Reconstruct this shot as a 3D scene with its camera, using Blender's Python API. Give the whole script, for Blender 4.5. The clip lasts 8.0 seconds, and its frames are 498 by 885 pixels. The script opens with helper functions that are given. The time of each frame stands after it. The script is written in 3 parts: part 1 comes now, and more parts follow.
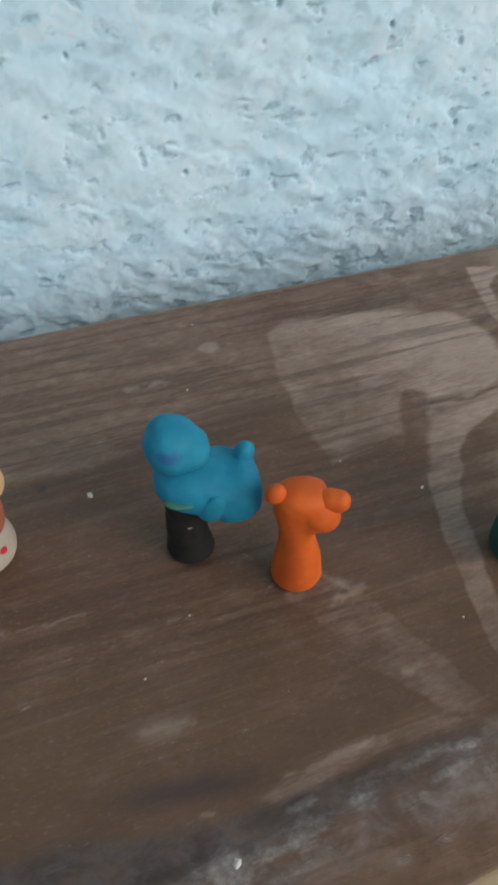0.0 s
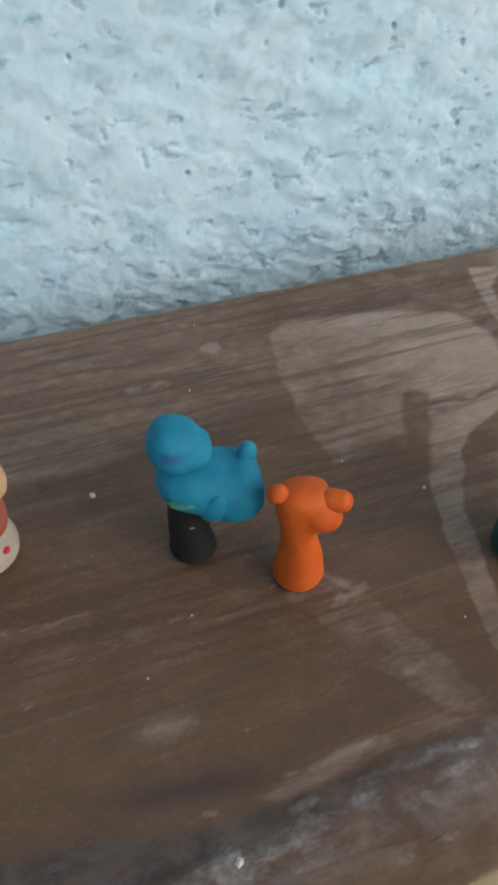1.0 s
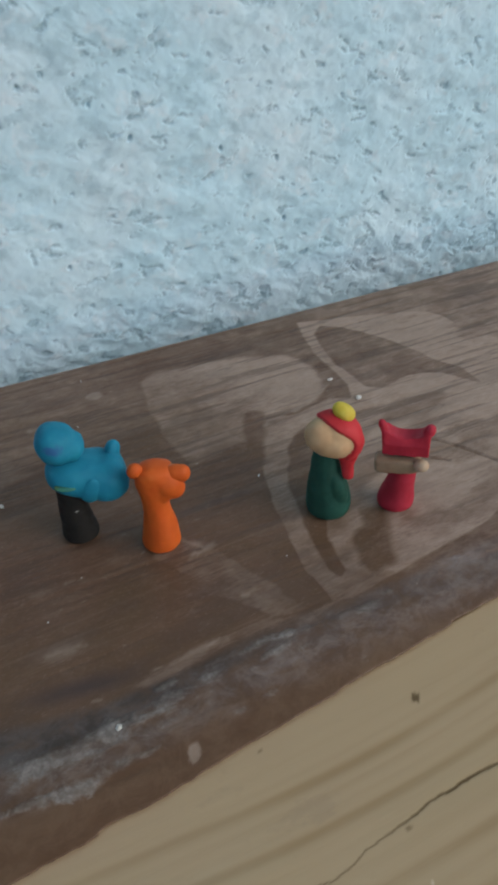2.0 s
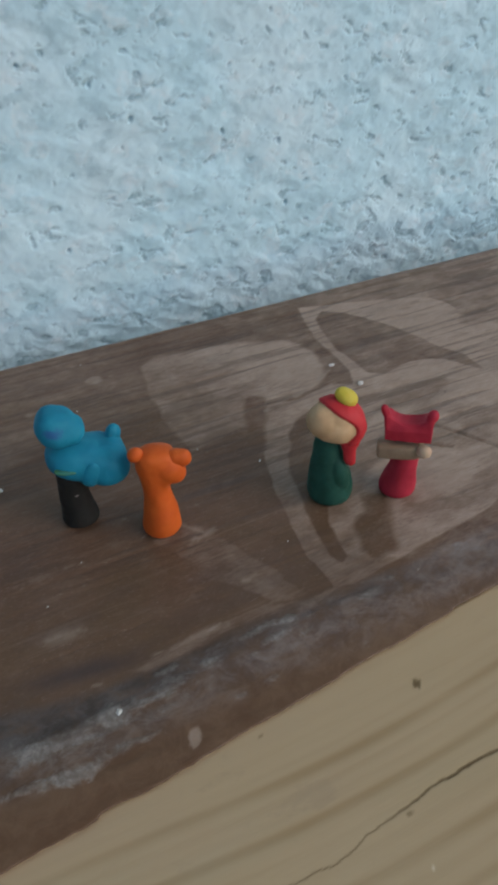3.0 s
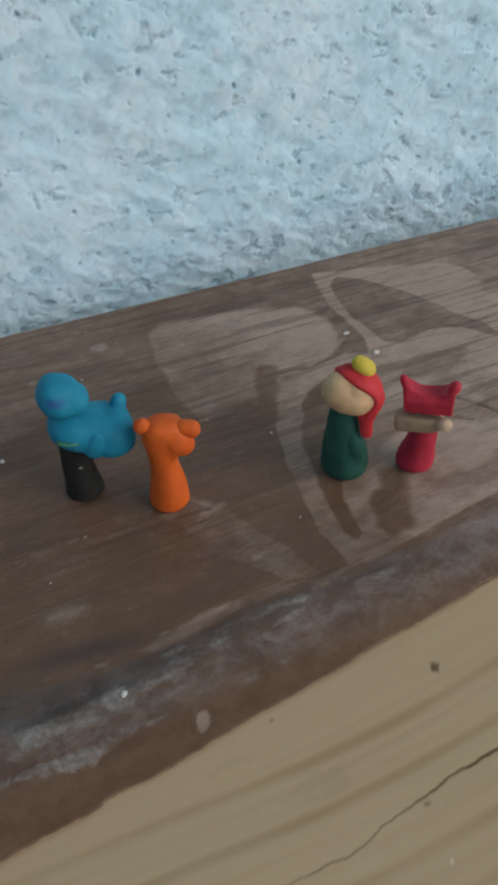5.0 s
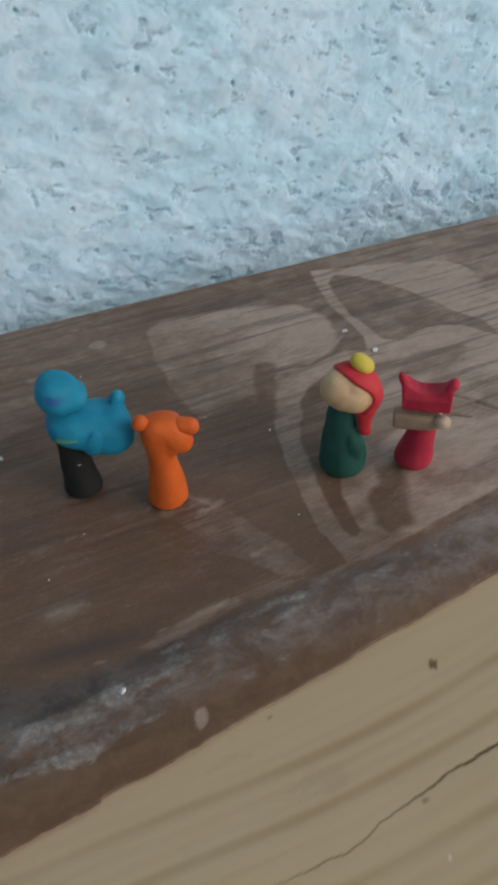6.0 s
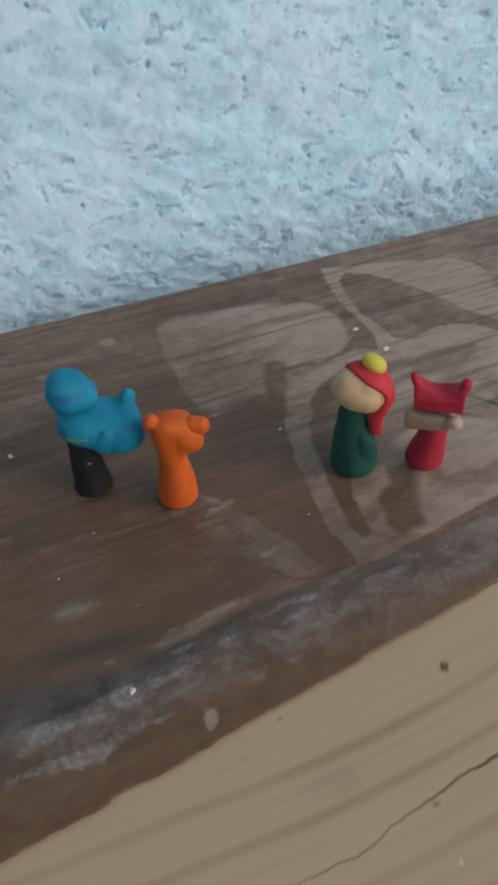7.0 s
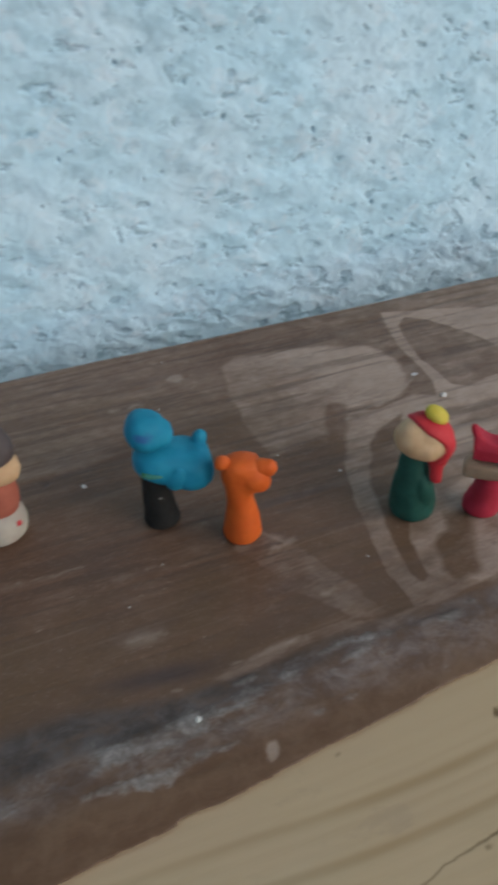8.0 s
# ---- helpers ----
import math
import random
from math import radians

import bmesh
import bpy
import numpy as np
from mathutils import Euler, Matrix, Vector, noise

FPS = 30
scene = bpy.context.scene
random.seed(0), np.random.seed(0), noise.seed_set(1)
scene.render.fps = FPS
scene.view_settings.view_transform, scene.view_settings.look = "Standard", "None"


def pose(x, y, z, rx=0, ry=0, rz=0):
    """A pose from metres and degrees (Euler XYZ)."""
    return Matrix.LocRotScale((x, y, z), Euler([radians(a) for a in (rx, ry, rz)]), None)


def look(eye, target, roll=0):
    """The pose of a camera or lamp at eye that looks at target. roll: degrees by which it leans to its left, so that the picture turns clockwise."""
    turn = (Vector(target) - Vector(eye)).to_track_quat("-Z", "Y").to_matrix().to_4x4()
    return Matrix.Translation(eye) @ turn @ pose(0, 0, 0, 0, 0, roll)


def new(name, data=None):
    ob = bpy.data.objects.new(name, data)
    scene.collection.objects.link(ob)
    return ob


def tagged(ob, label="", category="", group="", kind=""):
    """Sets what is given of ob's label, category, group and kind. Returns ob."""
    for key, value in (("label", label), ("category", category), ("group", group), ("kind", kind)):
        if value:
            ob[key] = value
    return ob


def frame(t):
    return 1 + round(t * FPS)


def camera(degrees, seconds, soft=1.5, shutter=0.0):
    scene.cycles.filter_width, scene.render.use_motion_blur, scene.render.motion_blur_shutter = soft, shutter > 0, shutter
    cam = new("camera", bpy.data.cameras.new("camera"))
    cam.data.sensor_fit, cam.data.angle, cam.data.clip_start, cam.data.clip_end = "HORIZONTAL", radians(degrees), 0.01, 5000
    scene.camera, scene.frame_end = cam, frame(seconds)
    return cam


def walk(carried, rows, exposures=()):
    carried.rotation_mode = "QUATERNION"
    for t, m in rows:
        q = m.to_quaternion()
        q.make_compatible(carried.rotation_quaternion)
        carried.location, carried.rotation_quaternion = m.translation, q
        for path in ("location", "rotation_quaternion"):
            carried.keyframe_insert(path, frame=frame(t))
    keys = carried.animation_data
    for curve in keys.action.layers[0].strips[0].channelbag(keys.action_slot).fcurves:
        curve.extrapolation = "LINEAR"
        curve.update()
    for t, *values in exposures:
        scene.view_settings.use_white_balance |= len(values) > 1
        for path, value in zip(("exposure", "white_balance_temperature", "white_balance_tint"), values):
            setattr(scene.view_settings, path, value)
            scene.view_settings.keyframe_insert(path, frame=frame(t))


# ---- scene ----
# the camera and its walk
cam = camera(36.0, 8.0, soft=3.6, shutter=0.5)
PATH = [
    (0, (0.05085, -0.09571, 0.15629), (0.09491, 0.03685, 0.01316), -2.13),
    (0.5, (0.05063, -0.09566, 0.15633), (0.09460, 0.03690, 0.01318), -2.15),
    (1, (0.05059, -0.09602, 0.15653), (0.09432, 0.03679, 0.01353), -2.24),
    (1.2, (0.05078, -0.09745, 0.15886), (0.09526, 0.03620, 0.01687), -2.40),
    (1.3, (0.05159, -0.10365, 0.16062), (0.09856, 0.03321, 0.02254), -2.72),
    (1.4, (0.05302, -0.12018, 0.16668), (0.10588, 0.01969, 0.03386), -3.67),
    (1.5, (0.04937, -0.13638, 0.16892), (0.10998, 0.00574, 0.04192), -2.41),
    (1.6, (0.0490, -0.1550, 0.1670), (0.701, 1.295, -1.046), -3.2),
    (1.7, (0.04610, -0.16685, 0.17503), (0.11399, -0.02389, 0.05274), -3.02),
    (2.8, (0.04526, -0.16861, 0.17436), (0.11203, -0.02671, 0.05024), -2.98),
    (3, (0.04488, -0.16661, 0.17328), (0.11218, -0.02615, 0.04783), -2.51),
    (3.5, (0.04552, -0.16350, 0.17084), (0.11044, -0.02405, 0.04302), -2.66),
    (4, (0.04489, -0.16259, 0.17071), (0.10885, -0.02316, 0.04238), -2.61),
    (4.5, (0.04505, -0.16248, 0.16994), (0.10874, -0.02342, 0.04108), -2.65),
    (4.7, (0.04710, -0.15835, 0.16763), (0.10992, -0.02103, 0.03649), -2.67),
    (5.8, (0.04788, -0.15880, 0.16644), (0.11141, -0.02226, 0.03483), -2.57),
    (6, (0.04745, -0.15855, 0.16679), (0.11069, -0.02207, 0.03498), -2.53),
    (6.5, (0.04747, -0.15828, 0.16657), (0.10975, -0.02154, 0.03458), -2.76),
    (7, (0.04704, -0.15656, 0.16695), (0.10843, -0.02003, 0.03432), -2.63),
    (7.5, (0.04742, -0.15491, 0.16570), (0.10677, -0.01808, 0.03245), -2.90),
    (7.6, (0.0470, -0.1550, 0.1660), (0.639, 1.218, -1.162), -2.9),
    (7.7, (0.0460, -0.1550, 0.1660), (0.638, 1.220, -1.160), -2.7),
    (7.8, (0.04552, -0.15915, 0.17158), (0.10181, -0.01574, 0.04404), -3.96),
    (8, (0.03805, -0.15747, 0.17967), (0.09181, -0.01371, 0.05144), -2.78),
]
walk(cam, [(t, look(eye, target, roll)) for t, eye, target, roll in PATH], exposures=[(0.0, 0.29, 6680, 10), (1.4, 0.28, 6680, 10), (1.7, 0.13, 6600, 10), (2.2, 0.0, 6500, 10), (3.0, -0.05, 6450, 10), (3.6, 0.0, 6500, 10), (4.5, 0.0, 6550, 10), (6.0, 0.09, 6500, 10), (8.0, 0.07, 6400, 10)])

# world, sun and exposure
world = bpy.data.worlds.new("overcast_sky")
scene.world = world
world.use_nodes = True
wn, wl = world.node_tree.nodes, world.node_tree.links
sky = wn.new("ShaderNodeTexSky")
sky.sky_type, sky.sun_disc = "NISHITA", False
SUN_EL, SUN_AZ = 36.0, 141.0
sky.sun_elevation, sky.sun_rotation = radians(SUN_EL), radians(SUN_AZ)
sky.air_density, sky.dust_density, sky.ozone_density = 1.0, 1.5, 1.0
wl.new(sky.outputs[0], wn["Background"].inputs[0])
wn["Background"].inputs[1].default_value = 0.14
sun = new("sun", bpy.data.lights.new("sun", "SUN"))
sun.data.energy, sun.data.angle, sun.data.color = 1.88, radians(42), (1.0, 0.97, 0.93)
az, el = radians(SUN_AZ), radians(SUN_EL)
sun.matrix_world = look((math.sin(az) * math.cos(el) * 3, math.cos(az) * math.cos(el) * 3, math.sin(el) * 3), (0, 0, 0))


# ---- noise on arrays, in millimetres ----
def lattice(i, j, seed):
    n = (i.astype(np.int64) * 374761393 + j.astype(np.int64) * 668265263 + seed * 1274126177) & 0xFFFFFFFF
    n = ((n ^ (n >> 13)) * 1274126177) & 0xFFFFFFFF
    n = ((n ^ (n >> 16)) * 2246822519) & 0xFFFFFFFF
    return ((n ^ (n >> 15)) & 0xFFFFFF) / float(0xFFFFFF)


def value_noise(x, y, seed=0):
    """Smooth noise from 0 to 1 with a cell of 1."""
    i, j = np.floor(x), np.floor(y)
    u, v = x - i, y - j
    u, v = u * u * u * (u * (u * 6 - 15) + 10), v * v * v * (v * (v * 6 - 15) + 10)
    a, b = lattice(i, j, seed), lattice(i + 1, j, seed)
    c, d = lattice(i, j + 1, seed), lattice(i + 1, j + 1, seed)
    return (a * (1 - u) + b * u) * (1 - v) + (c * (1 - u) + d * u) * v


def fbm(x, y, seed=0, octaves=4, gain=0.5):
    total, amp, norm = 0, 1.0, 0.0
    for k in range(octaves):
        total = total + amp * value_noise(x * 2**k + 17.3 * k, y * 2**k - 9.1 * k, seed + k)
        norm, amp = norm + amp, amp * gain
    return total / norm


def step(a, b, x):
    t = np.clip((x - a) / (b - a), 0, 1)
    return t * t * (3 - 2 * t)


def inside(px, py, corners):
    """Signed distance to a closed outline, positive inside, for arrays of places."""
    dist, odd = np.full(px.shape, 1e9), np.zeros(px.shape, bool)
    for (ax, ay), (bx, by) in zip(corners, corners[1:] + corners[:1]):
        ex, ey = bx - ax, by - ay
        t = np.clip(((px - ax) * ex + (py - ay) * ey) / (ex * ex + ey * ey), 0, 1)
        dist = np.minimum(dist, np.hypot(px - ax - t * ex, py - ay - t * ey))
        cross = (ay > py) != (by > py)
        odd ^= cross & (px < ax + (py - ay) / (ey if ey else 1e-9) * ex)
    return np.where(odd, dist, -dist)


def near_line(px, py, corners):
    dist = np.full(px.shape, 1e9)
    for (ax, ay), (bx, by) in zip(corners, corners[1:]):
        ex, ey = bx - ax, by - ay
        t = np.clip(((px - ax) * ex + (py - ay) * ey) / (ex * ex + ey * ey), 0, 1)
        dist = np.minimum(dist, np.hypot(px - ax - t * ex, py - ay - t * ey))
    return dist


def spaced(*stretches):
    """Coordinates out of stretches of (from, to, spacing), in millimetres."""
    out = [np.arange(a, b, s) for a, b, s in stretches]
    return np.concatenate(out + [[stretches[-1][1]]])


def sheet(name, grid, masks=None):
    """A mesh from an array of rows x columns x 3, in metres, with masks as float attributes of its points."""
    rows, cols = grid.shape[:2]
    n = np.arange(rows * cols).reshape(rows, cols)
    faces = np.stack([n[:-1, :-1], n[:-1, 1:], n[1:, 1:], n[1:, :-1]], -1).reshape(-1, 4)
    mesh = bpy.data.meshes.new(name)
    mesh.vertices.add(rows * cols)
    mesh.vertices.foreach_set("co", grid.astype(np.float32).ravel())
    mesh.loops.add(faces.size)
    mesh.loops.foreach_set("vertex_index", faces.ravel().astype(np.int32))
    mesh.polygons.add(len(faces))
    mesh.polygons.foreach_set("loop_start", np.arange(0, faces.size, 4, dtype=np.int32))
    mesh.polygons.foreach_set("loop_total", np.full(len(faces), 4, dtype=np.int32))
    mesh.update()
    mesh.polygons.foreach_set("use_smooth", np.ones(len(faces), bool))
    for key, values in (masks or {}).items():
        layer = mesh.attributes.new(key, "FLOAT", "POINT")
        layer.data.foreach_set("value", np.broadcast_to(values, (rows, cols)).astype(np.float32).ravel())
    mesh.validate()
    return mesh


# ---- materials ----
class Nodes:
    """Short hand for building a node material."""

    def __init__(self, name):
        self.mat = bpy.data.materials.new(name)
        self.mat.use_nodes = True
        self.tree = self.mat.node_tree
        self.bsdf = self.tree.nodes["Principled BSDF"]
        self.place = self.tree.nodes.new("ShaderNodeTexCoord").outputs["Object"]

    def put(self, socket, value):
        if isinstance(value, bpy.types.NodeSocket):
            self.tree.links.new(value, socket)
        elif isinstance(value, tuple) and len(value) == 3 and socket.type == "RGBA":
            socket.default_value = (*value, 1)
        else:
            socket.default_value = value

    def noise(self, scale, detail=4.0, stretch=(1, 1, 1), rough=0.55, distort=0.0, turn=0.0):
        m = self.tree.nodes.new("ShaderNodeMapping")
        m.inputs["Scale"].default_value = stretch
        m.inputs["Rotation"].default_value = (0, 0, radians(turn))
        self.tree.links.new(self.place, m.inputs["Vector"])
        n = self.tree.nodes.new("ShaderNodeTexNoise")
        n.inputs["Scale"].default_value, n.inputs["Detail"].default_value = scale, detail
        n.inputs["Roughness"].default_value, n.inputs["Distortion"].default_value = rough, distort
        self.tree.links.new(m.outputs[0], n.inputs["Vector"])
        return n.outputs["Fac"]

    def ramp(self, value, low, high, a=0.0, b=1.0):
        n = self.tree.nodes.new("ShaderNodeMapRange")
        n.interpolation_type = "SMOOTHSTEP"
        for key, v in zip(("From Min", "From Max", "To Min", "To Max"), (low, high, a, b)):
            n.inputs[key].default_value = v
        self.put(n.inputs["Value"], value)
        return n.outputs[0]

    def math(self, kind, a, b=0.0):
        n = self.tree.nodes.new("ShaderNodeMath")
        n.operation = kind
        self.put(n.inputs[0], a), self.put(n.inputs[1], b)
        return n.outputs[0]

    def mix(self, fac, a, b):
        n = self.tree.nodes.new("ShaderNodeMix")
        n.data_type = "RGBA"
        self.put(n.inputs[0], fac), self.put(n.inputs[6], a), self.put(n.inputs[7], b)
        return n.outputs[2]

    def mask(self, name):
        n = self.tree.nodes.new("ShaderNodeAttribute")
        n.attribute_name = name
        return n.outputs["Fac"]

    def bump(self, height, distance, strength=1.0, under=None):
        n = self.tree.nodes.new("ShaderNodeBump")
        n.inputs["Strength"].default_value, n.inputs["Distance"].default_value = strength, distance
        self.put(n.inputs["Height"], height)
        if under:
            self.put(n.inputs["Normal"], under)
        return n.outputs[0]

    def done(self, colour, rough, normal=None, **more):
        self.put(self.bsdf.inputs["Base Color"], colour)
        self.put(self.bsdf.inputs["Roughness"], rough)
        if normal:
            self.put(self.bsdf.inputs["Normal"], normal)
        for key, v in more.items():
            self.put(self.bsdf.inputs[key.replace("_", " ")], v)
        return self.mat


def stucco_paint():
    k = Nodes("pale_blue_stucco_paint")
    broad = k.ramp(k.noise(16, 3), 0.38, 0.64)
    c = k.mix(broad, (0.512, 0.728, 0.826), (0.580, 0.758, 0.840))
    c = k.mix(k.ramp(k.noise(55, 5), 0.5, 0.75, 0, 0.30), c, (0.628, 0.777, 0.845))
    c = k.mix(k.ramp(k.noise(75, 5, distort=0.6), 0.54, 0.76, 0, 0.30), c, (0.42, 0.60, 0.68))
    c = k.mix(k.math("MULTIPLY", k.mask("bare"), k.ramp(k.noise(300, 4), 0.3, 0.7, 0.1, 0.5)), c, (0.66, 0.745, 0.80))
    c = k.mix(k.math("MULTIPLY", k.mask("smudge"), k.ramp(k.noise(220, 3), 0.35, 0.6, 0.12, 0.40)), c, (0.27, 0.44, 0.52))
    # darker in the recesses: shade put into the paint colour
    c = k.mix(k.math("MULTIPLY", k.mask("recess_shade"), k.ramp(k.noise(400, 3), 0.3, 0.65, 0.26, 0.68)), c, (0.23, 0.36, 0.43))
    n = k.bump(k.noise(900, 4), 0.0003, 0.06)
    n = k.bump(k.noise(260, 3), 0.0005, 0.10, n)
    return k.done(c, 0.8, n, Specular_IOR_Level=0.25)


def board_wood():
    k = Nodes("weathered_brown_varnished_wood")
    grain = k.noise(950, 6, (0.24, 1, 1), 0.66, 0.5, turn=2.6)
    fine = k.noise(1700, 3, (0.06, 1, 1), 0.6, turn=2.6)
    broad = k.noise(26, 4, (0.45, 1, 1))
    wide = k.noise(13, 3, (0.7, 1, 1))
    mottle = k.noise(130, 6, (0.8, 1, 1), 0.68, 0.5)
    blot = k.noise(60, 5, (0.8, 1, 1), 0.6, 0.3)
    ridge = k.mask("ridge")
    ragged = k.math("ADD", k.math("MULTIPLY", k.math("SUBTRACT", grain, 0.5), 0.6), k.math("MULTIPLY", k.math("SUBTRACT", mottle, 0.5), 0.8))
    ragged = k.math("ADD", ragged, k.math("MULTIPLY", k.math("SUBTRACT", ridge, 0.5), 0.14))
    varnish = k.mix(k.ramp(grain, 0.3, 0.72), (0.106, 0.056, 0.034), (0.138, 0.077, 0.048))
    varnish = k.mix(k.ramp(wide, 0.40, 0.62, 0, 0.6), varnish, (0.128, 0.077, 0.040))
    varnish = k.mix(k.ramp(blot, 0.42, 0.68, 0, 0.45), varnish, (0.162, 0.096, 0.064))
    varnish = k.mix(k.ramp(mottle, 0.52, 0.74, 0, 0.4), varnish, (0.194, 0.124, 0.085))
    bare = k.mix(k.ramp(grain, 0.28, 0.74), (0.335, 0.240, 0.186), (0.425, 0.322, 0.258))
    bare = k.mix(k.ramp(blot, 0.38, 0.66, 0, 0.4), bare, (0.300, 0.215, 0.166))
    bare = k.mix(k.ramp(mottle, 0.50, 0.72, 0, 0.4), bare, (0.42, 0.330, 0.268))
    # this mask holds real fading and the sheen painted in at the back
    fade_sheen = k.ramp(k.math("ADD", k.mask("fade_sheen"), ragged), -0.5, 1.2)
    c = k.mix(fade_sheen, varnish, bare)
    # the grooves are coloured darker, the crests are rubbed pale
    c = k.mix(k.math("MULTIPLY", k.ramp(ridge, 0.36, 0.06), k.ramp(mottle, 0.3, 0.6, 0.14, 0.48)), c, (0.066, 0.041, 0.030))
    c = k.mix(k.math("MULTIPLY", k.ramp(ridge, 0.72, 0.95), k.ramp(blot, 0.44, 0.62, 0.02, 0.10)), c, (0.36, 0.275, 0.215))
    lines = k.ramp(k.noise(300, 3, (0.03, 1, 1), 0.6, 0.2, turn=2.6), 0.57, 0.66)
    c = k.mix(k.math("MULTIPLY", lines, k.ramp(broad, 0.4, 0.62, 0.0, 0.14)), c, (0.30, 0.22, 0.165))
    speck = k.noise(1300, 4, (0.5, 1, 1), 0.7)
    c = k.mix(k.ramp(speck, 0.54, 0.72, 0, 0.34), c, (0.265, 0.195, 0.150))
    c = k.mix(k.ramp(speck, 0.44, 0.28, 0, 0.34), c, (0.070, 0.044, 0.032))
    scratch = k.ramp(k.noise(480, 5, (0.3, 1, 1), 0.74, 0.6, turn=2.6), 0.625, 0.69)
    c = k.mix(k.math("MULTIPLY", scratch, k.ramp(blot, 0.47, 0.62, 0.0, 0.55)), c, (0.40, 0.32, 0.25))
    dark = k.ramp(k.noise(330, 5, (0.22, 1, 1), 0.68, 0.7, turn=2.6), 0.39, 0.29)
    c = k.mix(k.math("MULTIPLY", dark, k.ramp(k.noise(32, 3), 0.4, 0.6, 0.05, 0.42)), c, (0.055, 0.035, 0.026))
    c = k.mix(k.mask("soot"), c, k.mix(mottle, (0.046, 0.032, 0.030), (0.082, 0.056, 0.050)))
    front = k.ramp(k.math("ADD", k.mask("edge"), k.math("MULTIPLY", k.math("SUBTRACT", broad, 0.5), 0.9)), 0.3, 0.9)
    c = k.mix(k.math("MULTIPLY", front, 0.92), c, k.mix(k.ramp(mottle, 0.35, 0.68), (0.096, 0.053, 0.029), (0.142, 0.087, 0.052)))
    flakes = k.noise(210, 7, (0.6, 1, 1), 0.72, 0.35)
    c = k.mix(k.math("MULTIPLY", k.mask("haze"), k.ramp(flakes, 0.34, 0.62, 0.2, 0.9)), c, k.mix(k.ramp(mottle, 0.35, 0.65), (0.122, 0.097, 0.090), (0.240, 0.202, 0.192)))
    grime = k.math("MULTIPLY", k.mask("grime"), k.ramp(flakes, 0.32, 0.55, 0.55, 0.95))
    c = k.mix(grime, c, k.mix(k.ramp(mottle, 0.35, 0.65), (0.040, 0.034, 0.032), (0.088, 0.078, 0.075)))
    chalk = k.ramp(k.math("ADD", k.mask("chalk"), k.math("MULTIPLY", k.math("SUBTRACT", flakes, 0.5), 1.9)), 0.22, 0.72)
    c = k.mix(k.math("MULTIPLY", chalk, k.ramp(mottle, 0.36, 0.60, 0.25, 0.75)), c, k.mix(k.ramp(k.noise(500, 5, rough=0.7), 0.35, 0.68), (0.165, 0.148, 0.134), (0.335, 0.308, 0.282)))
    c = k.mix(k.math("MULTIPLY", k.mask("spot"), k.ramp(mottle, 0.3, 0.6, 0.45, 0.75)), c, (0.34, 0.265, 0.21))
    rough = k.math("ADD", k.ramp(fade_sheen, 0, 1, 0.45, 0.58), k.math("MULTIPLY", k.math("SUBTRACT", fine, 0.5), 0.25))
    n = k.bump(fine, 0.0002, 0.35)
    n = k.bump(grain, 0.0003, 0.45, n)
    n = k.bump(k.math("ADD", chalk, k.math("MULTIPLY", mottle, 0.8)), 0.0006, 0.5, n)
    return k.done(c, rough, n, Specular_IOR_Level=0.28)


def pine_wood():
    k = Nodes("bare_yellow_pine")
    ring = k.mask("ring")
    fine = k.noise(800, 4, (0.04, 1, 1), 0.6)
    streak = k.noise(150, 5, (0.05, 1, 1), 0.6, 0.2)
    mixed = k.math("ADD", k.math("MULTIPLY", k.math("SUBTRACT", fine, 0.5), 0.28), k.math("MULTIPLY", k.math("SUBTRACT", streak, 0.5), 0.5))
    c = k.mix(k.ramp(k.math("ADD", ring, mixed), 0.05, 0.95), (0.462, 0.344, 0.207), (0.335, 0.230, 0.118))
    c = k.mix(k.ramp(k.noise(14, 4, (0.4, 1, 1)), 0.42, 0.7, 0, 0.5), c, (0.425, 0.305, 0.206))
    c = k.mix(k.ramp(k.noise(45, 5, (0.3, 1, 1)), 0.52, 0.75, 0, 0.35), c, (0.46, 0.375, 0.248))
    c = k.mix(k.ramp(k.noise(30, 4, (0.3, 1, 1), turn=20), 0.55, 0.72, 0, 0.25), c, (0.36, 0.285, 0.165))
    c = k.mix(k.ramp(k.noise(90, 5, (0.5, 1, 1), 0.7), 0.60, 0.72, 0, 0.3), c, (0.335, 0.25, 0.165))
    c = k.mix(k.mask("pale"), c, (0.62, 0.52, 0.37))
    c = k.mix(k.mask("hole"), c, (0.120, 0.078, 0.034))
    n = k.bump(fine, 0.0002, 0.25)
    n = k.bump(k.noise(200, 4, (0.3, 1, 1)), 0.0004, 0.3, n)
    return k.done(c, 0.65, n, Specular_IOR_Level=0.2)


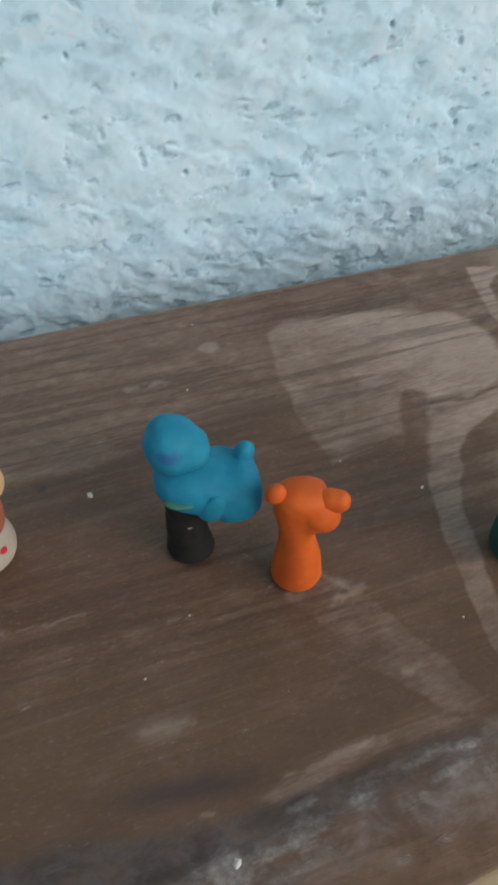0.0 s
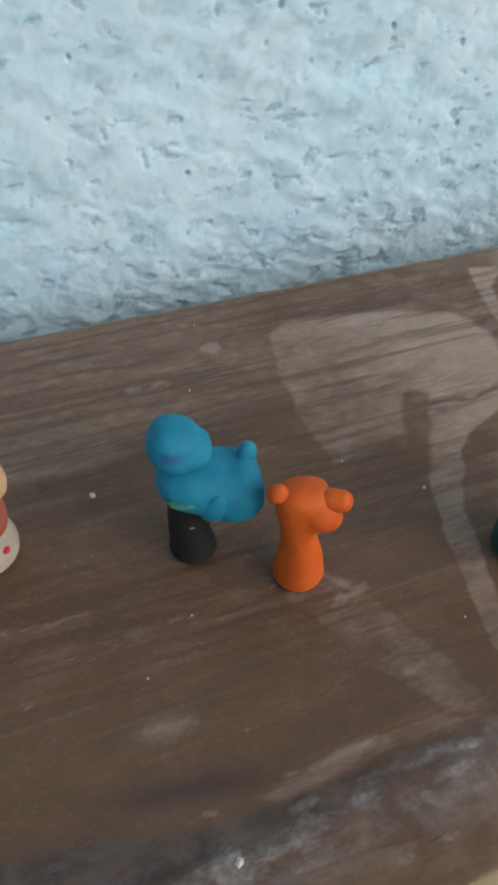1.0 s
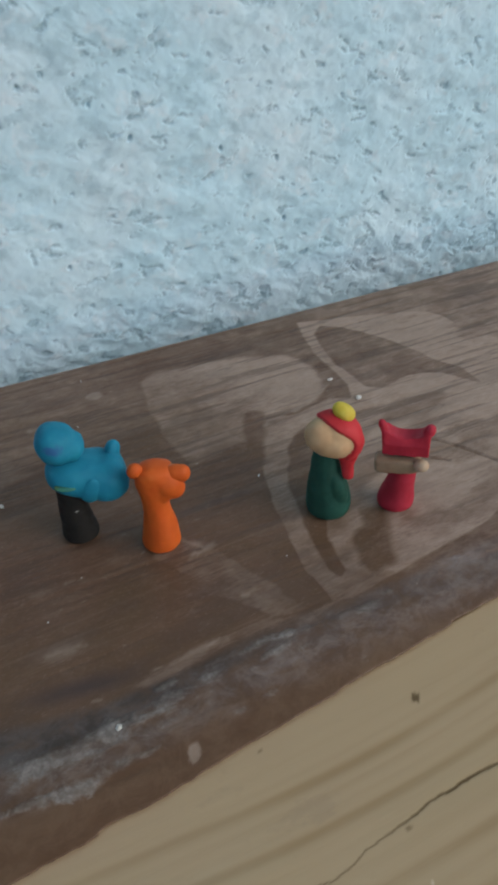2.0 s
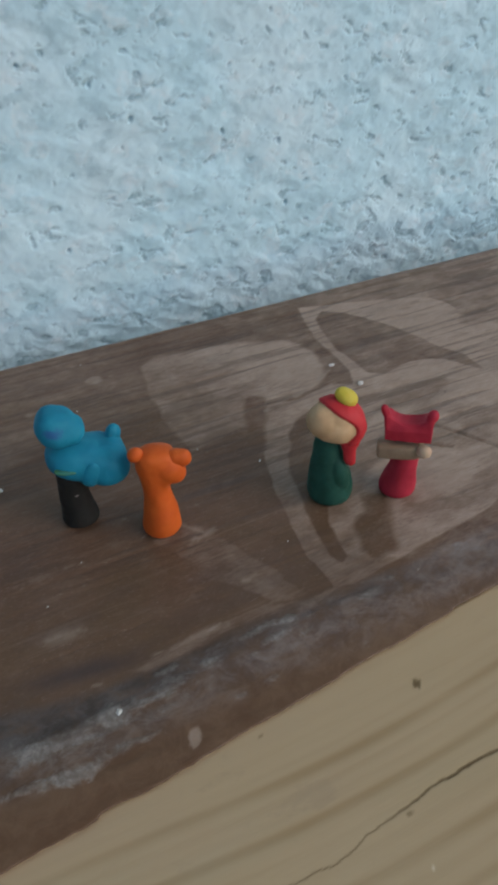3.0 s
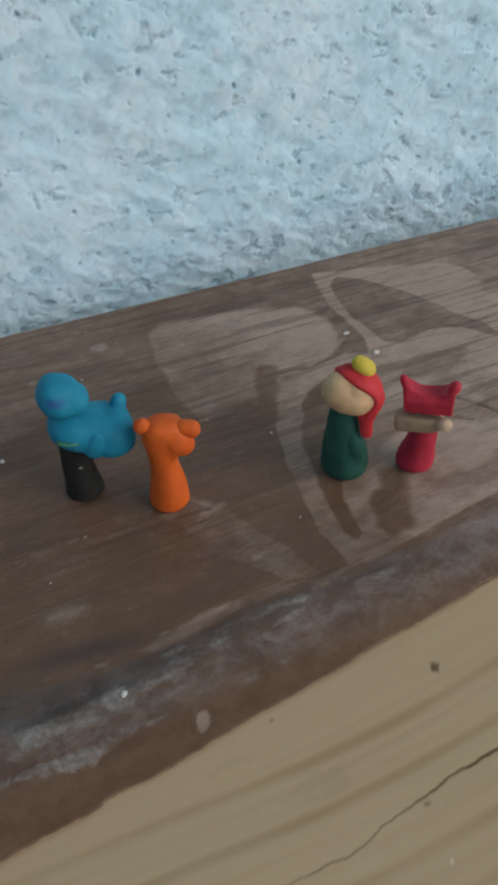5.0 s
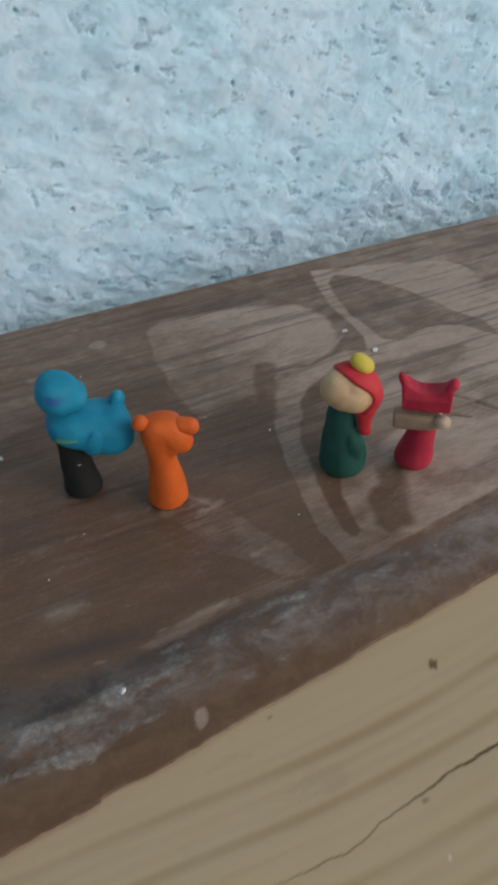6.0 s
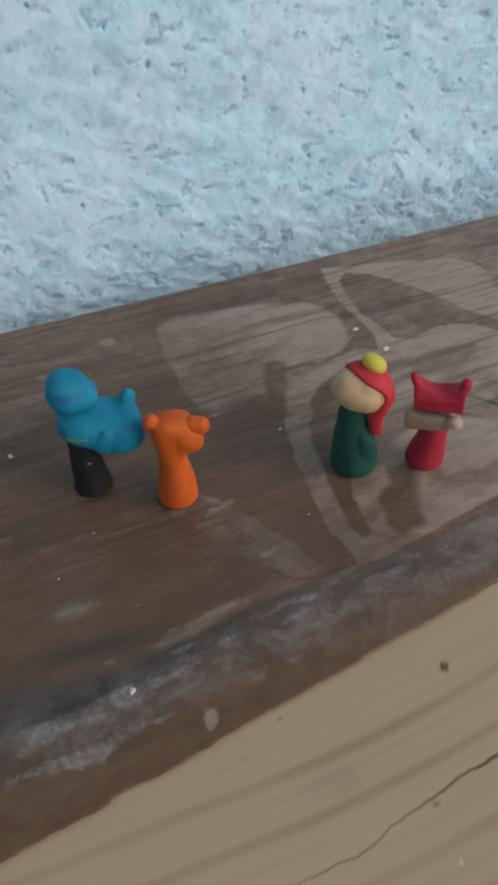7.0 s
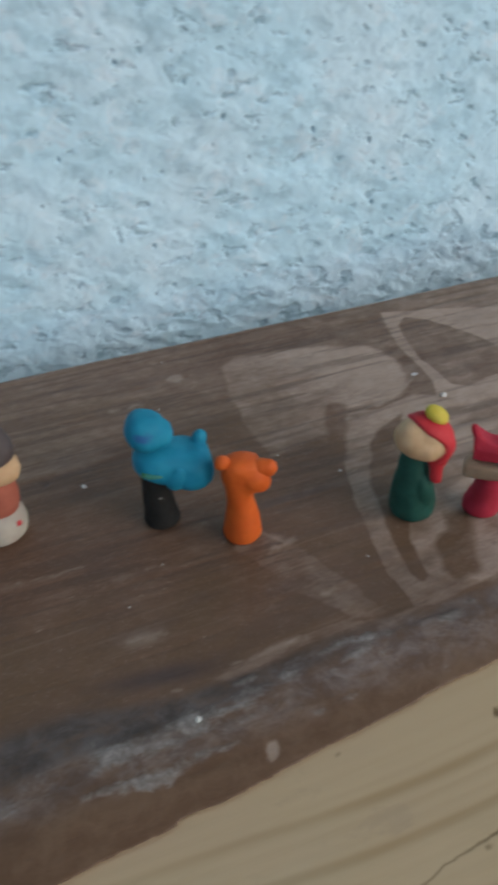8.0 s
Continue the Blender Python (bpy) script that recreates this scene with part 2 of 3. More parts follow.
def clay(name, colour, tint, smudge=None, rough=0.6):
    """Modelling clay: faint mottling, finger marks and a waxy sheen."""
    k = Nodes(name)
    c = k.mix(k.ramp(k.noise(160, 4), 0.35, 0.7), colour, tint)
    if smudge:
        where, size, paint = smudge
        d = k.tree.nodes.new("ShaderNodeVectorMath")
        d.operation = "DISTANCE"
        flat = k.tree.nodes.new("ShaderNodeVectorMath")
        flat.operation = "MULTIPLY"
        flat.inputs[1].default_value = (0.8, 0.8, 1.7)
        k.tree.links.new(k.place, flat.inputs[0])
        k.tree.links.new(flat.outputs["Vector"], d.inputs[0])
        d.inputs[1].default_value = (0.8 * where[0], 0.8 * where[1], 1.7 * where[2])
        near = k.ramp(k.math("ADD", d.outputs["Value"], k.math("MULTIPLY", k.math("SUBTRACT", k.noise(500, 3), 0.5), size * 1.4)), size * 1.1, size * 0.4, 0, 0.7)
        c = k.mix(near, c, paint)
    n = k.bump(k.noise(700, 4), 0.0002, 0.3)
    n = k.bump(k.noise(140, 3), 0.0009, 0.3, n)
    return k.done(c, k.ramp(k.noise(300, 3), 0.3, 0.7, rough - 0.06, rough + 0.1), n, Specular_IOR_Level=0.24, Subsurface_Weight=0.08, Subsurface_Scale=0.002)


STUCCO, BOARD, PINE = stucco_paint(), board_wood(), pine_wood()
BLUE = clay("blue_clay", (0.008, 0.180, 0.285), (0.012, 0.215, 0.325), ((-0.0022, -0.0060, 0.0395), 0.0030, (0.035, 0.085, 0.26)))
LIME = clay("yellow_green_clay", (0.055, 0.165, 0.075), (0.02, 0.16, 0.17))
BLACK = clay("black_clay", (0.013, 0.013, 0.012), (0.021, 0.020, 0.018), ((0.0008, -0.0046, 0.0138), 0.0006, (0.45, 0.44, 0.42)))
ORANGE = clay("orange_clay", (0.52, 0.088, 0.012), (0.59, 0.112, 0.016))
GREEN = clay("dark_green_clay", (0.010, 0.055, 0.040), (0.016, 0.078, 0.058))
BEIGE = clay("beige_clay", (0.475, 0.305, 0.165), (0.56, 0.38, 0.22))
RED = clay("red_clay", (0.42, 0.022, 0.028), (0.50, 0.035, 0.042))
SCARLET = clay("deep_red_clay", (0.36, 0.018, 0.036), (0.43, 0.027, 0.050))
YELLOW = clay("yellow_clay", (0.52, 0.41, 0.05), (0.60, 0.49, 0.09))
CRIMSON = clay("crimson_clay", (0.33, 0.018, 0.035), (0.40, 0.026, 0.05))
TAN = clay("tan_clay", (0.27, 0.185, 0.12), (0.36, 0.26, 0.17))
PEACH = clay("peach_clay", (0.44, 0.315, 0.215), (0.52, 0.39, 0.28))
WHITE = clay("off_white_clay", (0.33, 0.285, 0.235), (0.42, 0.37, 0.305))
BRICK = clay("brick_red_clay", (0.30, 0.085, 0.055), (0.36, 0.11, 0.07))
CRUMB = clay("white_crumb", (0.50, 0.49, 0.46), (0.68, 0.67, 0.63))
DARK_BROWN = clay("dark_brown_clay", (0.070, 0.056, 0.054), (0.092, 0.074, 0.070))
SKY_BLOCK = clay("pale_sky_block", (0.60, 0.60, 0.58), (0.66, 0.66, 0.64), rough=0.8)
EARTH = clay("grey_concrete", (0.25, 0.25, 0.24), (0.33, 0.32, 0.31), rough=0.85)


# ---- the setting ----
def wall():
    xs = spaced((-1500, -100, 100), (-100, 30, 10), (30, 385, 0.5), (385, 500, 10), (500, 1700, 100))
    zs = spaced((-800, -80, 60), (-80, -46, 4), (-46, 136, 0.5), (136, 200, 6), (200, 1800, 100))
    x, z = np.meshgrid(xs, zs)
    wx = x + 5 * (fbm(x / 11, z / 11, 5, 3) - 0.5) + 0.2 * z
    wz = z + 5 * (fbm(x / 11, z / 11, 9, 3) - 0.5)
    h = 2.2 * (fbm(wx / 34, wz / 26, 1, 2) - 0.5)
    # soft trowel lumps
    h += 1.7 * (fbm(wx / 11, wz / 8, 21, 3, 0.42) - 0.5)
    low = step(18, -30, z)
    h += 1.5 * low * (fbm(wx / 6.5, wz / 5.0, 23, 3, 0.42) - 0.5)
    h += 0.10 * (fbm(x / 2.4, z / 1.9, 61, 2) - 0.5)
    # dark pores and recesses, ragged, in clusters, closest together low down; shade is put into their colour
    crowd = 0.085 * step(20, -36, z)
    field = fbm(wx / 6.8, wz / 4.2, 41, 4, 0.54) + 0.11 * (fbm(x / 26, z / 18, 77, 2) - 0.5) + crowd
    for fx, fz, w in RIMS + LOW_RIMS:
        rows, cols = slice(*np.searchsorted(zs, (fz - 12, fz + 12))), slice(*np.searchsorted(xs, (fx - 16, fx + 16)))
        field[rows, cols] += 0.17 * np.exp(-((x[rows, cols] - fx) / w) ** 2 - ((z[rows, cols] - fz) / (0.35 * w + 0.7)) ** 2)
    recess_shade = step(0.66, 0.79, field)
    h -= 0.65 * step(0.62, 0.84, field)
    # small flakes: the coat rises slowly to a lower rim and breaks off under it
    rng = random.Random(11)
    ragged = fbm(x / 2.8, z / 2.2, 63, 3) - 0.5
    for n in range(420):
        fx, fz, w, deep = rng.uniform(34, 382), rng.uniform(-42, 134) if n % 3 else rng.uniform(-42, 5), rng.uniform(1.2, 3.4), rng.uniform(0.10, 0.30)
        lean, bow, above, below = rng.uniform(-0.4, 0.4), rng.uniform(-0.3, 0.3) / w, rng.uniform(1.6, 3.2), rng.uniform(1.6, 3.4)
        cols, rows = slice(*np.searchsorted(xs, (fx - w, fx + w))), slice(*np.searchsorted(zs, (fz - 9, fz + 9)))
        u, v = x[rows, cols] - fx, z[rows, cols] - fz
        v = v - lean * u - bow * u * u + 2.6 * ragged[rows, cols]
        taper = np.clip(1 - (u / w) ** 2 + 0.8 * ragged[rows, cols], 0, 1)
        rise = np.clip(1 - v / (above * (0.6 + 0.25 * w)), 0, 1) ** 1.5
        fall = step(0, 0.9, np.clip(1 + v / (below * (0.5 + 0.25 * w)), 0, 1))
        cut = step(-0.8, 0.3, v)
        h[rows, cols] += deep * taper * (cut * rise - (1 - cut) * fall)
    # a few deep holes, their shade put into the colour too
    for px, pz in ((139, 91), (199, 62), (229, 53), (118, 22), (111, 102), (82, 68), (155, 75), (233, 21)):
        rows, cols = slice(*np.searchsorted(zs, (pz - 4, pz + 4))), slice(*np.searchsorted(xs, (px - 4, px + 4)))
        d = np.hypot((x[rows, cols] - px) / 0.9, (z[rows, cols] - pz) / 1.2) + 1.6 * ragged[rows, cols]
        h[rows, cols] -= 1.5 * step(1.4, 0.3, d)
        recess_shade[rows, cols] = np.maximum(recess_shade[rows, cols], step(1.3, 0.5, d))
    grid = np.stack([x, 170.0 - h, z], -1) / 1000
    bare = step(0.60, 0.72, fbm(wx / 9, wz / 7, 131, 4))
    smudge = step(0.47, 0.66, fbm(wx / 8, wz / 5, 141, 4))
    ob = new("wall_back", sheet("wall_back", grid, {"smudge": smudge, "bare": bare, "recess_shade": recess_shade}))
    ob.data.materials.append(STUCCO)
    ob.data.flip_normals() if ob.data.polygons[0].normal.y > 0 else None
    tagged(ob, "rough stucco wall painted pale blue", "wall", kind="structure")
    back = new("wall_body", box_mesh("wall_body", (-1.5, 0.18, -0.8), (1.7, 0.36, 1.8)))
    back.data.materials.append(STUCCO)
    tagged(back, "body of the pale blue painted masonry wall", "wall", kind="structure")


# the largest dark recesses: along the wall, height, half width, in millimetres
RIMS = [
    (112, 101, 4.5), (134, 97, 3), (161, 92, 2), (156, 75, 3), (138, 66, 4.2), (139, 53, 6.5), (163, 36, 6), (121, 41, 3.8), (188, 23, 2.3), (122, 16, 3.4),
    (171, 9, 3.4), (198, 1, 2.3), (106, 9, 2.3), (193, 66, 3.8), (190, 73, 4.5), (223, 77, 4), (280, 41, 7), (233, 21, 3.6), (216, 14, 4), (241, 5, 4),
    (260, 15, 6.4), (301, 4, 4.8), (326, 45, 3.2), (334, 9, 4.8),
]
LOW_RIMS = [
    (95, 0, 3), (194, -8, 2.3), (138, -7, 3.4), (125, -11, 3.8), (168, -25, 6), (144, -23, 3.8), (120, -22, 6.8), (191, -29, 3.8), (279, -2, 8), (272, -13, 4),
    (293, -20, 4), (246, -22, 3.2), (220, -19, 6.4), (208, -19, 6.4), (350, -21, 4.8),
]


def box_mesh(name, lo, hi):
    bm = bmesh.new()
    bmesh.ops.create_cube(bm, size=1)
    for v in bm.verts:
        v.co = [l if c < 0 else h for l, h, c in zip(lo, hi, v.co)]
    mesh = bpy.data.meshes.new(name)
    bm.to_mesh(mesh)
    bm.free()
    return mesh


def ground():
    ob = new("ground", box_mesh("ground", (-400, -400, -1.0), (400, 400, -0.8)))
    ob.data.materials.append(EARTH)
    tagged(ob, "plain grey concrete ground", "ground", kind="structure")


FRONT = lambda x: -78.0 + 0.078 * x  # the board's front edge, in millimetres
BACK = lambda x: 126.5 - 0.0585 * x


def board():
    xs = spaced((-700, -50, 25), (-50, 10, 5), (10, 330, 0.7), (330, 400, 5), (400, 900, 25))
    across = spaced((0, 14, 0.45), (14, 150, 0.55), (150, 199.5, 0.7))
    x, s = np.meshgrid(xs, across / across[-1])
    wave = 1.1 * (fbm(xs / 30, xs * 0, 3, 2) - 0.5) + 0.55 * (fbm(xs / 3, xs * 0, 7, 3) - 0.5) + 0.7 * step(46.3, 47.4, xs) * step(62, 48, xs) + 0.7 * step(155.3, 156.6, xs) * step(176, 158, xs)
    bite = step(0.60, 0.70, fbm(xs / 13, xs * 0 + 5, 15, 2)) * 0.35
    lo, hi = FRONT(xs) + wave + bite, BACK(xs) + 0.5 * (fbm(xs / 15, xs * 0, 11, 3) - 0.5)
    y = lo + (hi - lo) * s
    d = y - lo
    # saw ridges along the grain, worn flat towards the front
    q = y + 0.045 * (x - 120) + 1.2 * (fbm(x / 45, y / 14, 35, 2) - 0.5) + 0.5 * (fbm(x / 8, y / 3, 36, 2) - 0.5)
    ridge = step(0.26, 0.74, fbm(x / 42, q / 2.0, 31, 3, 0.55))
    ridge = 0.5 + (ridge - 0.5) * (0.30 + 0.70 * step(-34, 14, y)) * (0.5 + 0.8 * fbm(x / 30, y / 16, 34, 2))
    z = 0.15 * (ridge - 0.5) + 0.5 * (fbm(x / 60, y / 25, 33, 2) - 0.5)
    z -= 0.12 * step(0.68, 0.78, fbm(x / 70, q / 2.6, 37, 2))
    # the edge is worn round
    z -= 0.1 * np.clip(1 - d / 1.2, 0, 1) ** 2 + 3.3 * np.clip(1 - d / 24.0, 0, 1) ** 2
    z -= 1.2 * np.clip(1 - (hi - y) / 3.0, 0, 1) ** 2
    # shallow dents in the chalky strip
    strip = np.exp(-(((y + 50.5) / 6.0) ** 2))
    z -= strip * 0.3 * step(0.5, 0.75, fbm(x / 12, y / 4, 51, 3))
    # splits in the wood behind the red figurine
    split = np.minimum(near_line(x, y, [(195, 8), (202, 2), (207, -6), (213, -18)]), near_line(x, y, [(190, -2), (199, -10)]) + 0.2)
    z -= 0.8 * step(0.9, 0.3, split + 0.8 * (fbm(x / 4, y / 4, 71, 2) - 0.5))
    # faded patches in the varnish: an old print of leaf-like shapes
    soft = 5 * (fbm(x / 14, y / 9, 81, 3) - 0.5)
    fade_sheen = np.full(x.shape, -20.0)
    for patch, crisp in zip(PATCHES, (0.4, 1.0, 0.42, 0.4)):
        pale = crisp * inside(x, y, patch) + 0.25 * soft
        fade_sheen = np.maximum(fade_sheen, np.minimum(pale + 0.3 * soft, 0.02 + 0.12 * soft) if patch is PALE_TONGUE else pale)
    for leaf, crisp in zip(LEAVES, (1.0, 0.8, 0.3, 0.35)):
        fade_sheen = np.minimum(fade_sheen, -crisp * inside(x, y, leaf) + 0.45 * crisp * soft)
    worn = 1.6 - 5.0 * step(14, -4, inside(x, y, PATCHES[0])) * (fbm(x / 30, y / 12, 89, 3) - 0.42)
    far = 16.0 * (fbm(x / 40, y / 12, 91, 3) - 0.66)
    most = np.interp(x, [100, 135, 160, 190], [-0.05, 0.0, 0.75, 1.5]) + np.interp(y, [-48, -30, 55, 95], [-0.3, 0, -0.1, 0.4]) + 0.8 * (fbm(x / 12, y / 6, 87, 3) - 0.5) + 0.27 * step(80, 60, y) * step(150, 135, x)
    fade_sheen = np.maximum(np.minimum(np.clip(fade_sheen, -4, np.clip(worn, 0.3, 1.4)), most), np.clip(far, -4, -0.4) - 4 * step(105, 125, x))
    # paler towards the back: weathered film, plus grazing sheen put into the colour
    weather_sheen = -1.15 + 3.4 * step(25, 95, y) + 2.0 * (fbm(x / 26, y / 14, 93, 3) - 0.5)
    fade_sheen = np.maximum(fade_sheen, np.minimum(np.clip(weather_sheen, -4, 0.55), np.interp(x, [95, 125, 200], [0.6, 0.3, 0.1])) - 1.2 * step(-8, 3, sum(step(-4, 2, inside(x, y, leaf)) for leaf in LEAVES) * 6 - 3))
    # pale strip along the back edge: light on the bevel, painted in
    fade_sheen = np.maximum(fade_sheen, 0.4 - (hi - y) / 7.0)
    fade_sheen = np.maximum(fade_sheen, np.interp(x, [110, 138, 156, 210, 260], [-4, -0.6, -0.15, 0.05, 0.3]) + 0.8 * (fbm(x / 9, y / 5, 85, 3) - 0.5))
    edge = step(-44, -58, y)
    soot = 0.85 * np.exp(-(((x - 55 + soft) / 17) ** 2 + ((y + 37.2 + 0.2 * (x - 55) + 0.5 * soft) / 3.2) ** 2))
    soot += 0.55 * step(2.6, 0.8, np.abs(q - 11 + 0.3 * soft)) * step(98, 108, x) * step(138, 124, x)
    soot += 0.22 * step(0.56, 0.76, fbm(x / 26, q / 6, 97, 3))
    # a small pit in the varnish
    pit = step(1.2, 0.6, np.hypot((x - 40.9) / 1.9, (y - 53.2) / 1.6) + 1.3 * (fbm(x / 1.4, y / 1.4, 77, 2) - 0.5))
    soot, z = np.maximum(soot, 0.8 * pit), z - 0.3 * pit
    chalk = np.zeros(x.shape)
    for bx, by, wide, deep, much in CHALK + FAR_CHALK:
        chalk += much * np.exp(-(((x - bx + 0.5 * soft) / wide) ** 2 + ((y - by + 0.2 * soft) / deep) ** 2))
    off = near_line(x, y + 0.3 * soft, GRIME) / np.interp(x, [25, 60, 110, 150, 200], [6.5, 4.5, 3.2, 4.0, 5.0])
    grime = step(1.35, 0.45, off) * np.interp(x, [40, 80, 104, 150], [0.9, 0.75, 0.42, 0.25])
    haze = step(-45, -49, y + 0.4 * soft) * step(-66, -56, y + 0.6 * soft) * np.interp(x, [30, 55, 75, 105, 150], [0.55, 0.6, 0.5, 0.72, 0.75])
    chalk += 0.26 * step(-49, -52, y + 0.3 * soft) * step(-61, -56, y + 0.5 * soft) * step(120, 70, x)
    chalk += 0.35 * step(1.2, 0.2, off) * (fbm(x / 9, y / 3, 95, 3) - 0.2)
    spot = step(1.1, 0.8, np.hypot((x - 101.7) / 4.0, (y - 94.3) / 3.2) + 0.8 * (fbm(x / 3, y / 3, 99, 3) - 0.5))
    spot = np.maximum(spot, 0.9 * step(1.1, 0.8, np.hypot((x - 74.3) / 1.8, (y + 66.8 - 0.5 * (x - 74.3)) / 2.4) + 0.9 * (fbm(x / 3, y / 3, 98, 3) - 0.5)))
    spot = np.maximum(spot, 0.5 * np.exp(-(((x - 53.6 + soft) / 6) ** 2 + ((y + 22.7 + 0.4 * soft) / 2.2) ** 2)))
    for a, b, wide in SCUFFS:
        rub = near_line(x, y + 1.6 * (fbm(x / 3, y / 2, 76, 3) - 0.5), [a, b])
        spot = np.maximum(spot, 0.7 * step(wide, 0.1 * wide, rub) * step(0.36, 0.58, fbm(x / 2.4, y / 1.2, 74, 3)))
    splinter = near_line(x, y + 1.4 * (fbm(x / 3, y / 3, 73, 2) - 0.5), [(152, 41), (166, 43.5), (178, 47), (188, 53)])
    spot = np.maximum(spot, 0.8 * step(1.2, 0.3, splinter) * step(0.4, 0.6, fbm(x / 4, y / 2, 75, 2)))
    z = z + 0.15 * step(1.3, 0.4, splinter)
    top = np.stack([x, y, z], -1)
    under = lambda row, up, down: np.stack([row[:, 0], row[:, 1] + up, np.full(len(row), down)], -1)
    rows = [under(top[0], 1.2, -32.0), under(top[0], 1.0, -6.5), top[0] + (0, 0.35, -0.9), top[0] + (0, 0.06, -0.25), *top, under(top[-1], 0.2, -3.0), under(top[-1], 0.2, -32.0), under(top[0], 1.2, -32.0)]
    pad = lambda m: np.concatenate([m[:1], m[:1], m[:1], m[:1], m, m[-1:], m[-1:], m[:1]])
    masks = {"fade_sheen": pad(fade_sheen), "edge": pad(edge), "chalk": pad(chalk), "grime": pad(grime), "haze": pad(haze), "spot": pad(spot), "ridge": pad(ridge), "soot": pad(soot)}
    ob = new("wooden_board", sheet("wooden_board", np.array(rows) / 1000, masks))
    ob.data.materials.append(BOARD)
    tagged(ob, "weathered brown varnished wooden board with faded patches and chalky edge", "board", kind="structure")


# outlines of the old print on the varnish: four pale patches and the dark leaves that are left out of them
PALE_REAR = [(122, 94), (129, 99), (141, 97.5), (155, 94), (171, 89), (183, 83), (187.5, 76), (190, 67), (188.5, 57), (186, 50), (178, 44), (167, 42), (155, 45), (149, 38), (144, 37), (137, 37), (127, 35), (118, 33), (117, 41), (116, 57), (117.5, 72), (120.5, 86)]
PALE_SIDE = [(202, 104.5), (209, 102.5), (218, 99.5), (232, 94), (247, 88.5), (259, 82), (263.5, 74), (264, 60), (275, 40), (260, -20), (189, -41), (170, -43), (152, -44), (135, -46), (129, -44), (128, -31), (130.5, -17), (133.5, -1), (138, 15.5), (142, 25), (146, 33), (154, 44.5), (167, 42), (183, 45), (190, 41), (193.5, 48), (194.5, 58), (194.5, 68.5), (195, 76), (198, 90)]
PALE_TONGUE = [(91, 2), (99, 2), (107.7, -7), (110.7, -12.6), (112.6, -20), (115.5, -26.3), (117.5, -32), (119, -37.4), (119.8, -42), (110, -41), (109.6, -36.4), (104, -31.5), (102, -27.5), (97.4, -25), (96, -20), (94, -13), (92, -6)]
PALE_FRONT = [(66, -43), (80, -41), (94, -40), (109, -41), (120, -46), (131, -45), (119, -47), (107, -44), (97, -43), (84, -44), (72, -46)]
LEAF_REAR = [(204.5, 91), (210, 95), (217.5, 89), (224.5, 78), (230, 67), (233, 55), (236, 44), (241, 36), (241, 24), (233.5, 36), (225.5, 41), (219, 42.5), (211, 41), (205, 40), (201, 43.5), (200, 52), (199.5, 61), (199.5, 69), (202, 83)]
LEAF_SIDE = [(173, 36), (166, 33.5), (159, 30), (153, 25), (150, 19), (145.5, 12), (142, 4), (139.5, -6), (138, -14), (136, -25), (134.5, -33), (136, -37.5), (138.5, -36), (139.5, -28), (141, -21), (146, -13), (157, 4), (160, 16)]
LEAF_FRONT = [(157, -15), (164, -19), (162, -23), (159.4, -28), (157.1, -32.2), (155.5, -36.4), (154.6, -40.4), (152, -41.6), (149.3, -41), (145.7, -42.7), (144.2, -39.7), (144, -35.8), (146.2, -31.8), (147.6, -27.3), (150.7, -24), (155, -22.5)]
LEAF_NOTCH = [(151, 54), (155, 49), (150.5, 39), (146, 31), (140, 20), (138, 26), (141.5, 38), (147, 48)]
PATCHES = [PALE_REAR, PALE_SIDE, PALE_TONGUE, PALE_FRONT]
LEAVES = [LEAF_REAR, LEAF_SIDE, LEAF_FRONT, LEAF_NOTCH]
CHALK = [
    (37.8, -53.0, 4.5, 1.9, 0.62), (46, -54.8, 9, 3.0, 0.42), (54, -53.8, 6, 2.4, 0.55), (58.5, -55.3, 3, 1.5, 0.4), (65, -53.2, 4, 1.0, 0.4), (71.3, -53.5, 5, 1.2, 0.45), (75, -47.4, 4, 1.1, 0.55), (86, -50.2, 3, 1.1, 0.5),
    (30, -61.0, 5, 1.3, 0.5), (38, -61.6, 7, 1.5, 0.65), (46, -63.4, 8, 2.3, 0.75), (58, -62.2, 4, 1.7, 0.5), (65, -62.6, 4, 1.5, 0.45), (89.6, -62.3, 2, 1.1, 0.45), (98, -62, 4, 1.3, 0.5), (100, -47.7, 6, 1.2, 0.5),
]
FAR_CHALK = [
    (104, -51.6, 5, 1.6, 0.5), (113, -54.5, 4, 1.3, 0.45), (119, -50.2, 4, 1.3, 0.45),
    (111, -48, 2.6, 1.6, 0.8), (109, -51.6, 4, 1, 0.35), (136, -51.4, 4, 1.3, 0.55), (144.5, -49.5, 3, 1.5, 0.55), (123.7, -61.7, 2.5, 0.9, 0.45), (170, -48.8, 3, 1.5, 0.45), (162, -62.7, 5, 1.3, 0.4),
]
SCUFFS = [((72, 84), (83, 83), 2.6), ((50, -23), (59, -24), 2.6), ((62, 1), (68, 0), 1.2), ((100, -8), (108, -6), 2.4), ((24, 11.6), (44, 9.8), 0.8), ((104, -29), (111, -30), 1.6), ((54, -42.2), (58.5, -43.2), 0.8), ((154, 75), (163, 74), 1.2), ((229, 36), (238, 33), 1.0), ((100, 0), (105, -6), 1.0), ((96, 108), (103, 107), 1.0), ((70, -41), (96, -41), 1.0)]
GRIME = [(-40, -42), (30.6, -44.5), (41.8, -46.8), (59.8, -49.0), (79.8, -48.6), (100.6, -47.0), (116.9, -47.4), (154.6, -51.5), (176.6, -54.5), (400, -62)]


